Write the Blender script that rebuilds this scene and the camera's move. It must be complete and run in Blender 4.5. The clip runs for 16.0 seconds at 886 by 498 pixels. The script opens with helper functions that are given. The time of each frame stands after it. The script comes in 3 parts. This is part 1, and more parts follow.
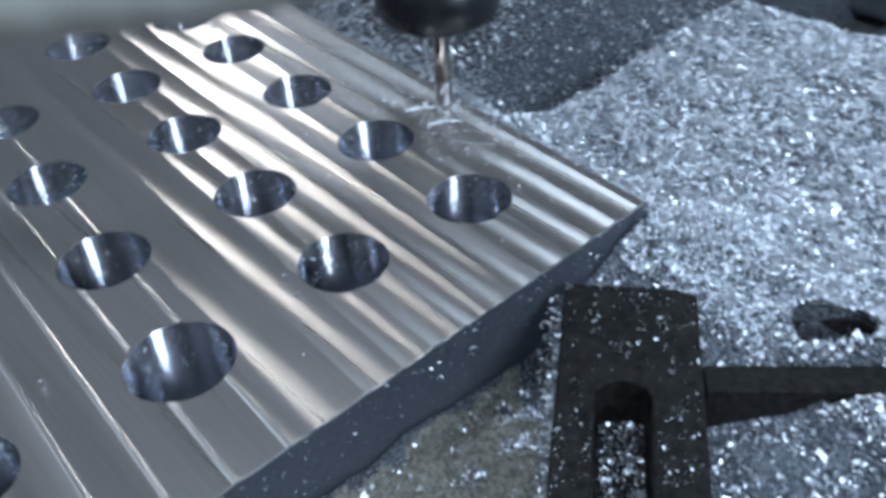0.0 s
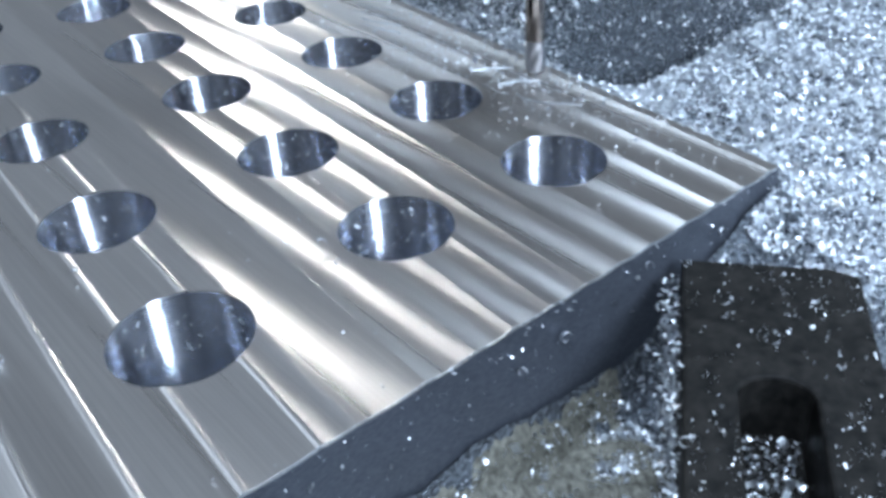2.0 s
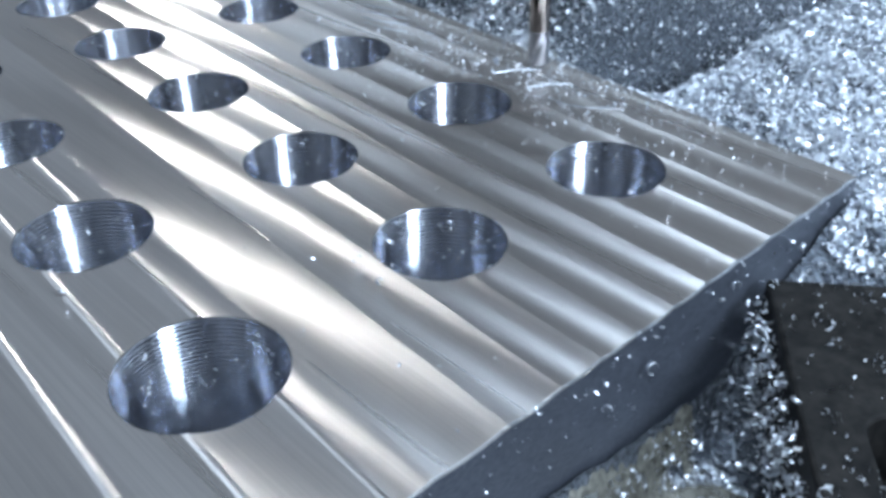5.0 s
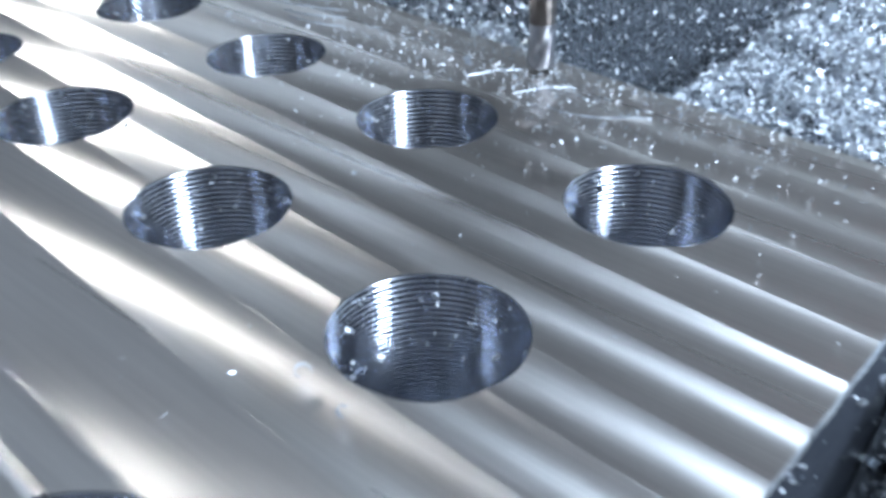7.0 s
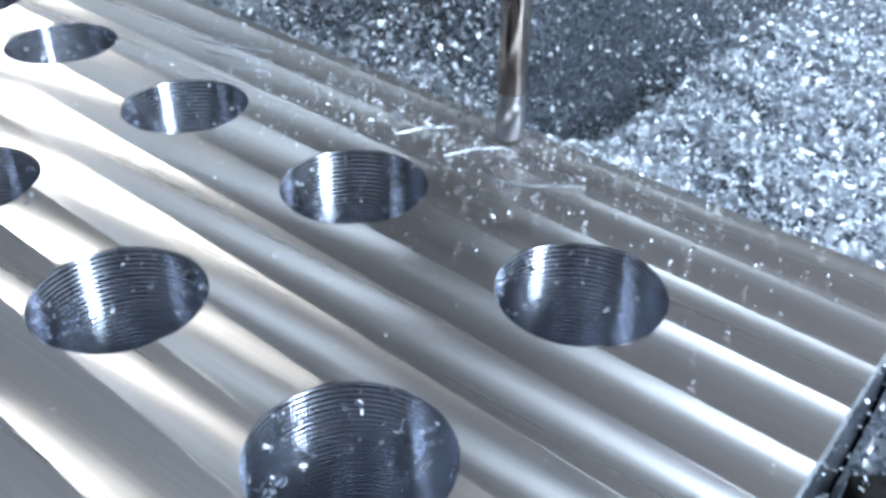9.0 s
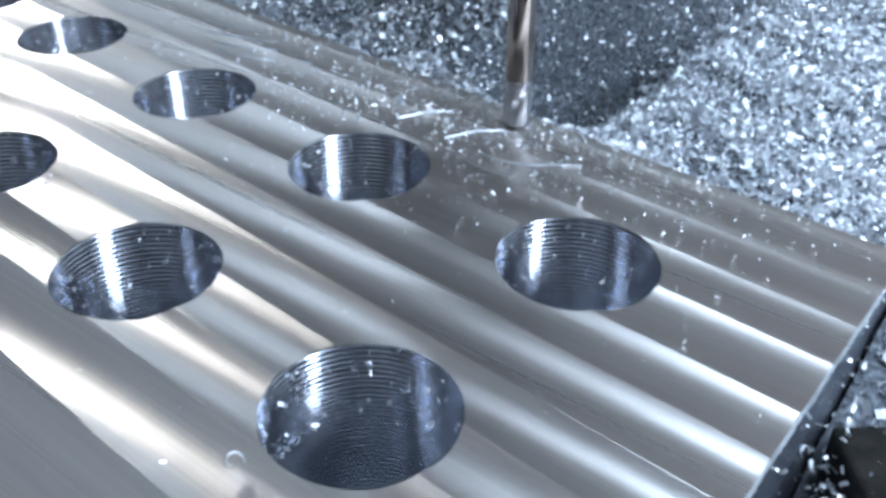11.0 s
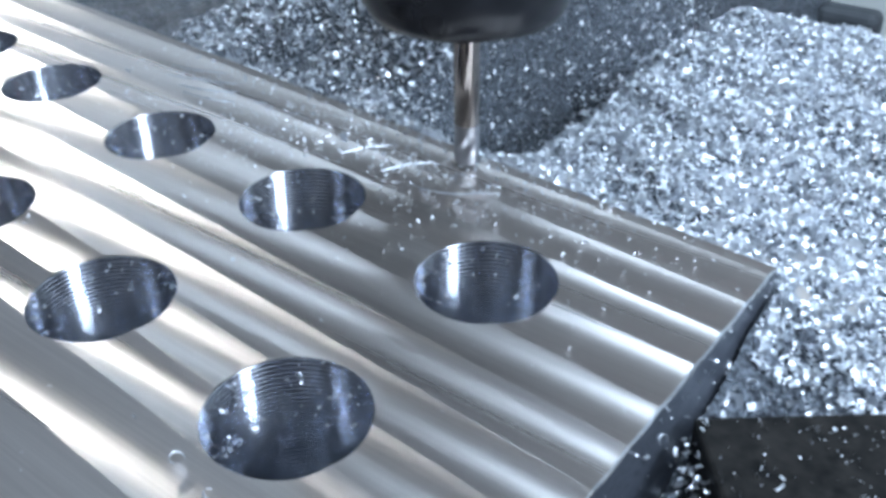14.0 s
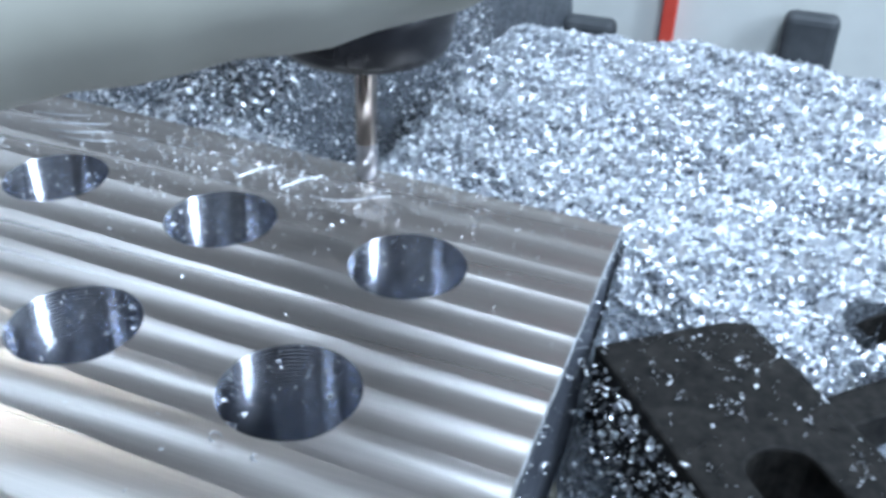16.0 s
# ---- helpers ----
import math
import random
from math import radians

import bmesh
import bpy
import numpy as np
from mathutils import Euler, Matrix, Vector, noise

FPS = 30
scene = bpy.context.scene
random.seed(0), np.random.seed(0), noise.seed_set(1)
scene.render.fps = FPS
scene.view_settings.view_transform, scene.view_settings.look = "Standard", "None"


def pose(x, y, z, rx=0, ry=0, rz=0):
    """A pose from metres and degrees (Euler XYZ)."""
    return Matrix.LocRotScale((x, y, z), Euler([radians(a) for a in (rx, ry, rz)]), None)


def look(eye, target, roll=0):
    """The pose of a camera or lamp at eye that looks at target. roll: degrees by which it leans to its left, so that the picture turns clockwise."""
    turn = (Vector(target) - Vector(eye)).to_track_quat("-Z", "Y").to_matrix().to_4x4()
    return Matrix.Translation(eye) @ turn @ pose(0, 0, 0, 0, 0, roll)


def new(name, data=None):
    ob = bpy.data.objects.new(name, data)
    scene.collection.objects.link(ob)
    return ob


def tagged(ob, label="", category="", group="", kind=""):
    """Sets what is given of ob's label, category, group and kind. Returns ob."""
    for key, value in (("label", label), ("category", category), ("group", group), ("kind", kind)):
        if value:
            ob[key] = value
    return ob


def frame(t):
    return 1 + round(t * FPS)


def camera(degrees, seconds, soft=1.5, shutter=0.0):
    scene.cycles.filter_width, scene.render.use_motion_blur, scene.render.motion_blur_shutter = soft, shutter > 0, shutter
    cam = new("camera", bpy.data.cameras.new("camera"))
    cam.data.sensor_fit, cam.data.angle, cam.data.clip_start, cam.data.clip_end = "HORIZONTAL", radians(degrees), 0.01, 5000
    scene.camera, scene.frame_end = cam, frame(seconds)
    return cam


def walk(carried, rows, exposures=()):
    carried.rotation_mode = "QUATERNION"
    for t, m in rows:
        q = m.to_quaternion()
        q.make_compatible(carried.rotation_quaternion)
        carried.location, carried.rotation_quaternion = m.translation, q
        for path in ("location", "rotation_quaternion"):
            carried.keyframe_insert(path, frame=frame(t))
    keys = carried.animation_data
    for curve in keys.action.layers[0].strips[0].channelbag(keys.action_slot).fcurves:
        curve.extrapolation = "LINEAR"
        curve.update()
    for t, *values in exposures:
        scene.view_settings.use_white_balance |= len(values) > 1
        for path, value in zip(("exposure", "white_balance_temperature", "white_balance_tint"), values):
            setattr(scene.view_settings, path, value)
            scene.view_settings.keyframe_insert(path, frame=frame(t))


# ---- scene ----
cam = camera(50.15, 16.0, soft=3.6, shutter=0.5)
# seconds, eye, target, roll
PATH = [
    (0.0, (0.16624, -0.10374, 0.15667), (0.07615, -0.02888, 0.06296), -4.45),
    (0.5, (0.16469, -0.09228, 0.14143), (0.06640, -0.02445, 0.05067), -2.30),
    (1.0, (0.15773, -0.08938, 0.13231), (0.05614, -0.02217, 0.04478), -4.47),
    (1.5, (0.13995, -0.08565, 0.11383), (0.04039, -0.01422, 0.02730), -3.31),
    (2.0, (0.13593, -0.09324, 0.10634), (0.03810, -0.01763, 0.02141), -4.21),
    (2.5, (0.12680, -0.09254, 0.09980), (0.03078, -0.01298, 0.01642), -4.33),
    (3.0, (0.12006, -0.09265, 0.09928), (0.02609, -0.01059, 0.01600), -3.36),
    (3.5, (0.11717, -0.09967, 0.09752), (0.02245, -0.01785, 0.01486), -2.73),
    (6.0, (0.09825, -0.09451, 0.09000), (0.00775, -0.00541, 0.01018), -1.08),
    (6.5, (0.08977, -0.09010, 0.08762), (0.00040, 0.00147, 0.00936), -1.81),
    (7.0, (0.06046, -0.06424, 0.06772), (-0.02408, 0.02956, -0.01324), -1.10),
    (7.5, (0.04272, -0.04693, 0.05962), (-0.03798, 0.05070, -0.02074), -0.12),
    (8.0, (0.04003, -0.04307, 0.06551), (-0.03809, 0.05488, -0.01698), 0.33),
    (8.5, (0.04297, -0.04501, 0.06564), (-0.03400, 0.05442, -0.01614), 0.62),
    (9.0, (0.05312, -0.05229, 0.07794), (-0.02291, 0.04572, -0.00640), 0.88),
    (11.5, (0.05737, -0.05912, 0.07764), (-0.01860, 0.03983, -0.00566), 0.67),
    (12.0, (0.06074, -0.05662, 0.07792), (-0.01504, 0.04364, -0.00397), 1.35),
    (12.5, (0.08170, -0.06666, 0.09137), (0.00142, 0.03085, 0.01047), -1.27),
    (13.0, (0.07701, -0.05924, 0.08759), (-0.00012, 0.03969, 0.00536), -0.34),
    (13.5, (0.07772, -0.06265, 0.08853), (0.00186, 0.03760, 0.00669), 0.08),
    (14.0, (0.07728, -0.06312, 0.09084), (0.00024, 0.03557, 0.00822), -1.09),
    (14.5, (0.07286, -0.06567, 0.09013), (0.00041, 0.03716, 0.00842), 0.21),
    (15.0, (0.07549, -0.06958, 0.09989), (0.01299, 0.03790, 0.01598), -0.67),
    (15.2, (0.07230, -0.07835, 0.09461), (0.01397, 0.03399, 0.01413), -0.02),
    (15.5, (0.06713, -0.08992, 0.09156), (0.01724, 0.02762, 0.01286), 0.55),
    (15.8, (0.06311, -0.10096, 0.10052), (0.01773, 0.01742, 0.02035), 0.42),
    (16.0, (0.06312, -0.10490, 0.10386), (0.02098, 0.01479, 0.02388), 1.84),
]
walk(cam, [(t, look(e, a, r)) for t, e, a, r in PATH],
     [(0, -0.75), (0.5, -0.68), (1.5, -0.25), (3, -0.1), (6, -0.1), (14, -0.1), (15.5, 0.0), (16, 0.1)])

# ---- light ----
world = bpy.data.worlds.new("world")
scene.world = world
world.use_nodes = True
world.node_tree.nodes["Background"].inputs[0].default_value = (0.62, 0.70, 0.9, 1)
world.node_tree.nodes["Background"].inputs[1].default_value = 0.25


def area_lamp(name, eye, target, sx, sy, watts, colour):
    data = bpy.data.lights.new(name, "AREA")
    data.shape, data.size, data.size_y = "RECTANGLE", sx, sy
    data.energy, data.color = watts, colour
    ob = new(name, data)
    ob.matrix_basis = look(eye, target)
    return ob


# the work lamp, seen mirrored in the plate, the strip lamp behind, an added overhead fill for the chips, and the lamp
# of the door
area_lamp("work_lamp", (-0.70, 0.335, 0.325), (-0.09, 0.02, 0), 0.075, 0.08, 1.0, (0.92, 0.97, 1.0))
area_lamp("strip_lamp", (0.0, 0.33, 0.47), (0.0, 0.04, 0), 0.62, 0.10, 1.8, (0.60, 0.78, 1.0))
# added fill that brightens the chips, set where the plate does not mirror it
area_lamp("chip_fill", (0.28, -0.30, 0.87), (0.04, 0.16, 0), 0.26, 0.12, 14.5, (0.63, 0.79, 1.0))
area_lamp("door_lamp", (0.60, 0.05, 0.36), (0.0, 0.03, 0), 0.11, 0.30, 5.2, (0.63, 0.79, 1.0))


# ---- materials ----
def material(name):
    m = bpy.data.materials.new(name)
    m.use_nodes = True
    return m, m.node_tree.nodes, m.node_tree.links, m.node_tree.nodes["Principled BSDF"]


def noise_node(n, l, scale, detail=4.0, stretch=(1, 1, 1), coord="Object"):
    tc, mp, nz = n.new("ShaderNodeTexCoord"), n.new("ShaderNodeMapping"), n.new("ShaderNodeTexNoise")
    mp.inputs["Scale"].default_value = stretch
    nz.inputs["Scale"].default_value, nz.inputs["Detail"].default_value = scale, detail
    l.new(tc.outputs[coord], mp.inputs[0])
    l.new(mp.outputs[0], nz.inputs[0])
    return nz.outputs["Fac"]


def ramp(n, l, source, stops):
    r = n.new("ShaderNodeValToRGB")
    while len(r.color_ramp.elements) < len(stops):
        r.color_ramp.elements.new(0.5)
    for e, (p, c) in zip(r.color_ramp.elements, stops):
        e.position, e.color = p, (*c, 1) if len(c) == 3 else c
    l.new(source, r.inputs[0])
    return r.outputs[0]


def grey(v, tint=(1, 1, 1)):
    return tuple(v * c for c in tint)


def bumped(n, l, b, height, strength, distance):
    bp = n.new("ShaderNodeBump")
    bp.inputs["Strength"].default_value, bp.inputs["Distance"].default_value = strength, distance
    l.new(height, bp.inputs["Height"])
    l.new(bp.outputs[0], b.inputs["Normal"])


def simple(name, dark, light, scale, rough, metal, bump=0.0, stretch=(1, 1, 1), distance=0.0002):
    m, n, l, b = material(name)
    f = noise_node(n, l, scale, 6.0, stretch)
    l.new(ramp(n, l, f, [(0.3, dark), (0.7, light)]), b.inputs["Base Color"])
    big = noise_node(n, l, scale * 0.13, 3.0, stretch)
    l.new(ramp(n, l, big, [(0.3, grey(rough[0])), (0.7, grey(rough[1]))]), b.inputs["Roughness"])
    b.inputs["Metallic"].default_value = metal
    if bump:
        bumped(n, l, b, f, bump, distance)
    return m


MILLED = simple("milled_aluminium", (0.61, 0.57, 0.54), (0.70, 0.655, 0.62), 2600, (0.27, 0.31), 0.96, 0.12, (0.012, 1, 1), 0.00002)


def brushed(m, amount, way):
    """Fine tool marks lie across the passes and spread the gloss along them."""
    n, l = m.node_tree.nodes, m.node_tree.links
    t = n.new("ShaderNodeCombineXYZ")
    for k in range(3):
        t.inputs[k].default_value = way[k]
    b = n["Principled BSDF"]
    b.inputs["Anisotropic"].default_value = amount
    l.new(t.outputs[0], b.inputs["Tangent"])


brushed(MILLED, 0.96, (1.0, -0.06, 0.0))
# the sawn side's shade is put into this darker aluminium colour
SHADED_SIDE = simple("shaded_sawn_side", (0.08, 0.09, 0.112), (0.14, 0.152, 0.18), 2200, (0.32, 0.45), 0.5, 0.02, (1, 0.4, 1))
BORE = simple("bore_aluminium", (0.46, 0.485, 0.55), (0.62, 0.645, 0.71), 500, (0.16, 0.23), 1.0, 0.15)
CHIP = simple("chip_aluminium", (0.70, 0.73, 0.78), (0.92, 0.94, 0.96), 400, (0.36, 0.58), 1.0)
# packed chips, coloured dark to give the shade in gaps between loose chips
SHADED_BED = simple("shaded_packed_chips", (0.05, 0.055, 0.065), (0.30, 0.33, 0.37), 900, (0.35, 0.6), 0.9, 1.0, (1, 1, 1), 0.0015)
STEEL = simple("oily_black_steel", (0.005, 0.005, 0.005), (0.024, 0.022, 0.020), 420, (0.40, 0.7), 0.0, 0.6)
STEEL.node_tree.nodes["Principled BSDF"].inputs["Specular IOR Level"].default_value = 0.14
NUT = simple("black_oxide", (0.010, 0.010, 0.012), (0.022, 0.022, 0.026), 200, (0.25, 0.4), 0.3, 0.05)
SHANK = simple("dark_carbide", (0.27, 0.235, 0.215), (0.34, 0.30, 0.275), 300, (0.13, 0.18), 1.0)
SATIN = simple("satin_steel", (0.42, 0.42, 0.43), (0.56, 0.56, 0.57), 200, (0.3, 0.42), 1.0, 0.05)
FLUTE = simple("bright_carbide", (0.42, 0.42, 0.44), (0.55, 0.55, 0.57), 300, (0.25, 0.35), 1.0)
PAINT = simple("dark_grey_enamel", (0.14, 0.13, 0.123), (0.18, 0.168, 0.158), 30, (0.35, 0.5), 0.0, 0.05)
MID = simple("grey_enamel", (0.16, 0.155, 0.155), (0.20, 0.195, 0.195), 30, (0.4, 0.55), 0.0, 0.05)
DUST = simple("packed_dust", (0.08, 0.075, 0.06), (0.28, 0.268, 0.225), 700, (0.6, 0.8), 0.1, 0.6, (1, 1, 1), 0.0006)
CREAM = simple("cream_enamel", (0.56, 0.57, 0.54), (0.66, 0.67, 0.63), 30, (0.35, 0.5), 0.0, 0.05)
RED = simple("red_enamel", (0.55, 0.05, 0.03), (0.65, 0.08, 0.05), 60, (0.4, 0.5), 0.0)
DARK = simple("dark_rubber", (0.03, 0.035, 0.04), (0.07, 0.075, 0.08), 80, (0.5, 0.7), 0.0)
HOSE = simple("grey_hose", (0.36, 0.36, 0.31), (0.44, 0.44, 0.39), 60, (0.45, 0.6), 0.0, 0.05)
CAST = simple("cast_iron_table", (0.06, 0.06, 0.06), (0.13, 0.13, 0.12), 120, (0.4, 0.6), 0.5, 0.3)


# ---- mesh tools ----
def mesh_of(bm, name, mat, smooth=False):
    me = bpy.data.meshes.new(name)
    bm.to_mesh(me)
    bm.free()
    for m in mat if isinstance(mat, (list, tuple)) else [mat]:
        me.materials.append(m)
    if smooth:
        for p in me.polygons:
            p.use_smooth = True
    return me


def part(name, bm, mat, parent, label="", smooth=False, at=None):
    ob = new(name, mesh_of(bm, name, mat, smooth) if isinstance(bm, bmesh.types.BMesh) else bm)
    ob.parent = parent
    if at is not None:
        ob.matrix_basis = at
    if label:
        tagged(ob, label)
    return ob


def box(sx, sy, sz, at=(0, 0, 0), bevel=0.0, seg=2):
    bm = bmesh.new()
    bmesh.ops.create_cube(bm, size=1)
    bmesh.ops.scale(bm, vec=(sx, sy, sz), verts=bm.verts)
    if bevel:
        bmesh.ops.bevel(bm, geom=bm.edges[:], offset=bevel, segments=seg, affect="EDGES", profile=0.5)
    bmesh.ops.translate(bm, vec=at, verts=bm.verts)
    return bm


def revolve(profile, seg=48, close=False):
    """A surface of revolution about z, from (radius, height) pairs."""
    bm = bmesh.new()
    rings = []
    for r, z in profile:
        rings.append([bm.verts.new((r * math.cos(2 * math.pi * k / seg), r * math.sin(2 * math.pi * k / seg), z)) for k in range(seg)])
    for a, b in zip(rings, rings[1:]):
        for k in range(seg):
            bm.faces.new((a[k], a[(k + 1) % seg], b[(k + 1) % seg], b[k]))
    if close:
        bm.faces.new(rings[0][::-1])
        bm.faces.new(rings[-1])
    return bm


def prism(poly, z0, z1, bevel=0.0):
    bm = bmesh.new()
    low = [bm.verts.new((x, y, z0)) for x, y in poly]
    top = [bm.verts.new((x, y, z1)) for x, y in poly]
    bm.faces.new(low[::-1])
    bm.faces.new(top)
    k = len(poly)
    for i in range(k):
        bm.faces.new((low[i], low[(i + 1) % k], top[(i + 1) % k], top[i]))
    bmesh.ops.recalc_face_normals(bm, faces=bm.faces)
    if bevel:
        bmesh.ops.bevel(bm, geom=[e for e in bm.edges if len(e.link_faces) == 2], offset=bevel, segments=2, affect="EDGES", profile=0.5)
    return bm


# ---- the plate ----
SKEW = -0.06
HOLES = [(0.0008, -0.0497), (-0.0484, -0.0446), (-0.0962, -0.0395), (-0.1430, -0.0345), (-0.1900, -0.0295),
         (0, 0), (-0.0443, 0.0016), (-0.0896, 0.0044), (-0.1334, 0.0069), (-0.1780, 0.0095), (-0.2230, 0.0120),
         (0.0038, 0.0425), (-0.0401, 0.0440), (-0.0844, 0.0455), (-0.1286, 0.0482), (-0.1680, 0.0495), (-0.2110, 0.0515),
         (-0.0020, -0.1010), (-0.0520, -0.0950), (-0.1020, -0.0890), (-0.1510, -0.0830)]
WIDER = {0: 1.12, 1: 1.05, 5: 1.015, 13: 0.97, 14: 0.96}
EDGE_X, BACK_Y, FAR_X, FRONT_Y, THICK = 0.0412, 0.0742, -0.290, -0.160, 0.030


# where the milling passes meet, across the plate
CRESTS = [-0.189, -0.176, -0.163, -0.150, -0.137, -0.124, -0.111, -0.098, -0.085, -0.0725, -0.060, -0.0465, -0.0395, -0.0255, -0.0145,
          -0.0055, 0.0035, 0.0128, 0.0222, 0.0315, 0.0425, 0.052, 0.0615, 0.071, 0.0805, 0.090, 0.100, 0.110, 0.120]


def wave(x, s):
    """The plate's height across the milling passes: shallow hollow scallops that meet in crests."""
    k = 0
    while k < len(CRESTS) - 2 and CRESTS[k + 1] <= s:
        k += 1
    pitch = CRESTS[k + 1] - CRESTS[k]
    u = (s - CRESTS[k]) / pitch
    steep = 0.13 if pitch > 0.0137 else 0.10 if pitch < 0.008 else 0.175 if pitch < 0.0115 else 0.09
    steep *= (0.42 + 0.58 * min(1.0, max(0.0, (x + 0.09) / 0.09))) * (1.0 + 0.15 * noise.noise((x * 7, k * 0.7, 2.0)))
    lean = 0.10 * noise.noise((x * 9, k * 1.3, 7.0))
    z = steep * pitch * ((u - 0.5) ** 2 - 0.25) * (1 + lean * math.sin(2 * math.pi * u))
    near = min(s - CRESTS[k], CRESTS[k + 1] - s)
    ridge = 0.00014 * math.exp(-(near / 0.00048) ** 2) if s < -0.040 else 0.0
    return z + ridge + 0.00013 * noise.noise((x * 6, s * 12, 5.0))


def build_plate():
    bm = bmesh.new()
    columns = [EDGE_X - (EDGE_X - FAR_X) * j / 40 for j in range(41)]
    rows = 1500
    top, low = [], []
    for i in range(rows + 1):
        ring = []
        for x in columns:
            back = BACK_Y + 0.058 * (EDGE_X - x)
            y = FRONT_Y + (back - FRONT_Y) * i / rows
            ring.append(bm.verts.new((x, y, wave(x, y - SKEW * (x - EDGE_X)))))
        top.append(ring)
        low.append([bm.verts.new((v.co.x, v.co.y, -THICK)) for v in (ring[0], ring[-1])])
    n = len(columns)
    for i in range(rows):
        for j in range(n - 1):
            bm.faces.new((top[i][j], top[i + 1][j], top[i + 1][j + 1], top[i][j + 1]))
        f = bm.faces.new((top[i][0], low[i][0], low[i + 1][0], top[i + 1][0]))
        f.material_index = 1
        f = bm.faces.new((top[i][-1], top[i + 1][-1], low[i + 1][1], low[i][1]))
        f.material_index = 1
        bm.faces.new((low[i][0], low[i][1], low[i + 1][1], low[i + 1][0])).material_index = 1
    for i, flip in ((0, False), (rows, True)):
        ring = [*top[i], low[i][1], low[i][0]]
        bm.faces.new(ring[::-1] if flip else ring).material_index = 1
    bmesh.ops.recalc_face_normals(bm, faces=bm.faces)
    plate = new("aluminium_plate", mesh_of(bm, "aluminium_plate", [MILLED, SHADED_SIDE]))
    cut = bmesh.new()
    for i, (x, y) in enumerate(HOLES):
        r = 0.01204 * WIDER.get(i, 1.0)
        bmesh.ops.create_cone(cut, cap_ends=True, segments=72, radius1=r, radius2=r, depth=0.08, matrix=Matrix.Translation((x, y, 0)))
    cutter = new("cutter", mesh_of(cut, "cutter", MILLED))
    mod = plate.modifiers.new("holes", "BOOLEAN")
    mod.object, mod.operation, mod.solver = cutter, "DIFFERENCE", "EXACT"
    done = bpy.data.meshes.new_from_object(plate.evaluated_get(bpy.context.evaluated_depsgraph_get()))
    plate.modifiers.clear()
    plate.data = done
    bpy.data.objects.remove(cutter)
    tagged(plate, "thick milled aluminium plate with wavy tool marks and round holes", "metal plate")
    burr, prev = bmesh.new(), None
    rng = random.Random(7)
    steps = 1400
    for i in range(steps + 1):
        y = FRONT_Y + 0.001 + (BACK_Y - FRONT_Y - 0.002) * i / steps
        h = wave(EDGE_X, y)
        grow = 0.00008 + 0.00034 * rng.random() ** 3 + 0.00020 * max(0.0, noise.noise((y * 160, 3.0, 1.0)))
        row = [burr.verts.new((EDGE_X - 0.00035, y, h + 0.00002)), burr.verts.new((EDGE_X + grow, y, h + 0.9 * grow)), burr.verts.new((EDGE_X + 0.00005, y, h - 0.0004))]
        if prev:
            for j in range(2):
                burr.faces.new((prev[j], prev[j + 1], row[j + 1], row[j]))
        prev = row
    part("burr", burr, CHIP, plate, "thin bright ragged burr along the edge")
    profile = [(0.01192 + 0.000105 * math.cos(2 * math.pi * k / 8), -0.0003 - 0.00085 * k / 8) for k in range(272)]
    profile.append((0.01200, -THICK + 0.0005))
    liner = mesh_of(revolve(profile, 72), "bore", BORE, True)
    for i, (x, y) in enumerate(HOLES):
        w = WIDER.get(i, 1.0)
        part("bore", liner, BORE, plate, at=pose(x, y, 0) @ Matrix.Diagonal((w, w, 1, 1)))
    return plate


PLATE = build_plate()


# ---- ground: table and chip bed ----
def smooth(a, b, v):
    u = np.clip((v - a) / (b - a), 0, 1)
    return u * u * (3 - 2 * u)


def lumps(x, y):
    """Uneven heaps at three scales, metres."""
    h = 0.0022 * np.sin(x * 61 + 1.3) * np.sin(y * 53 + 0.4) + 0.0016 * np.sin(x * 137 + y * 71) * np.sin(y * 151 - x * 40 + 2)
    return h + 0.0009 * np.sin(x * 330 + 2 * np.sin(y * 210)) * np.sin(y * 300 + 1)


def strap_plan(x, y):
    """The half-buried strap's own ground plan: along it from the clamp, and across it."""
    dx, dy = x - 0.0855, y - 0.0475
    return 0.72 * dx + 0.694 * dy, 0.72 * dy - 0.694 * dx


def in_pit(x, y, grow=0.0):
    """Inside the open slot that stands free of chips beyond the strap."""
    dx, dy = x - 0.0975, y - 0.0800
    u, v = 0.72 * dx + 0.694 * dy, 0.72 * dy - 0.694 * dx
    return np.maximum(np.abs(u) - 0.0055, 0) ** 2 + v ** 2 < (0.0050 + grow) ** 2


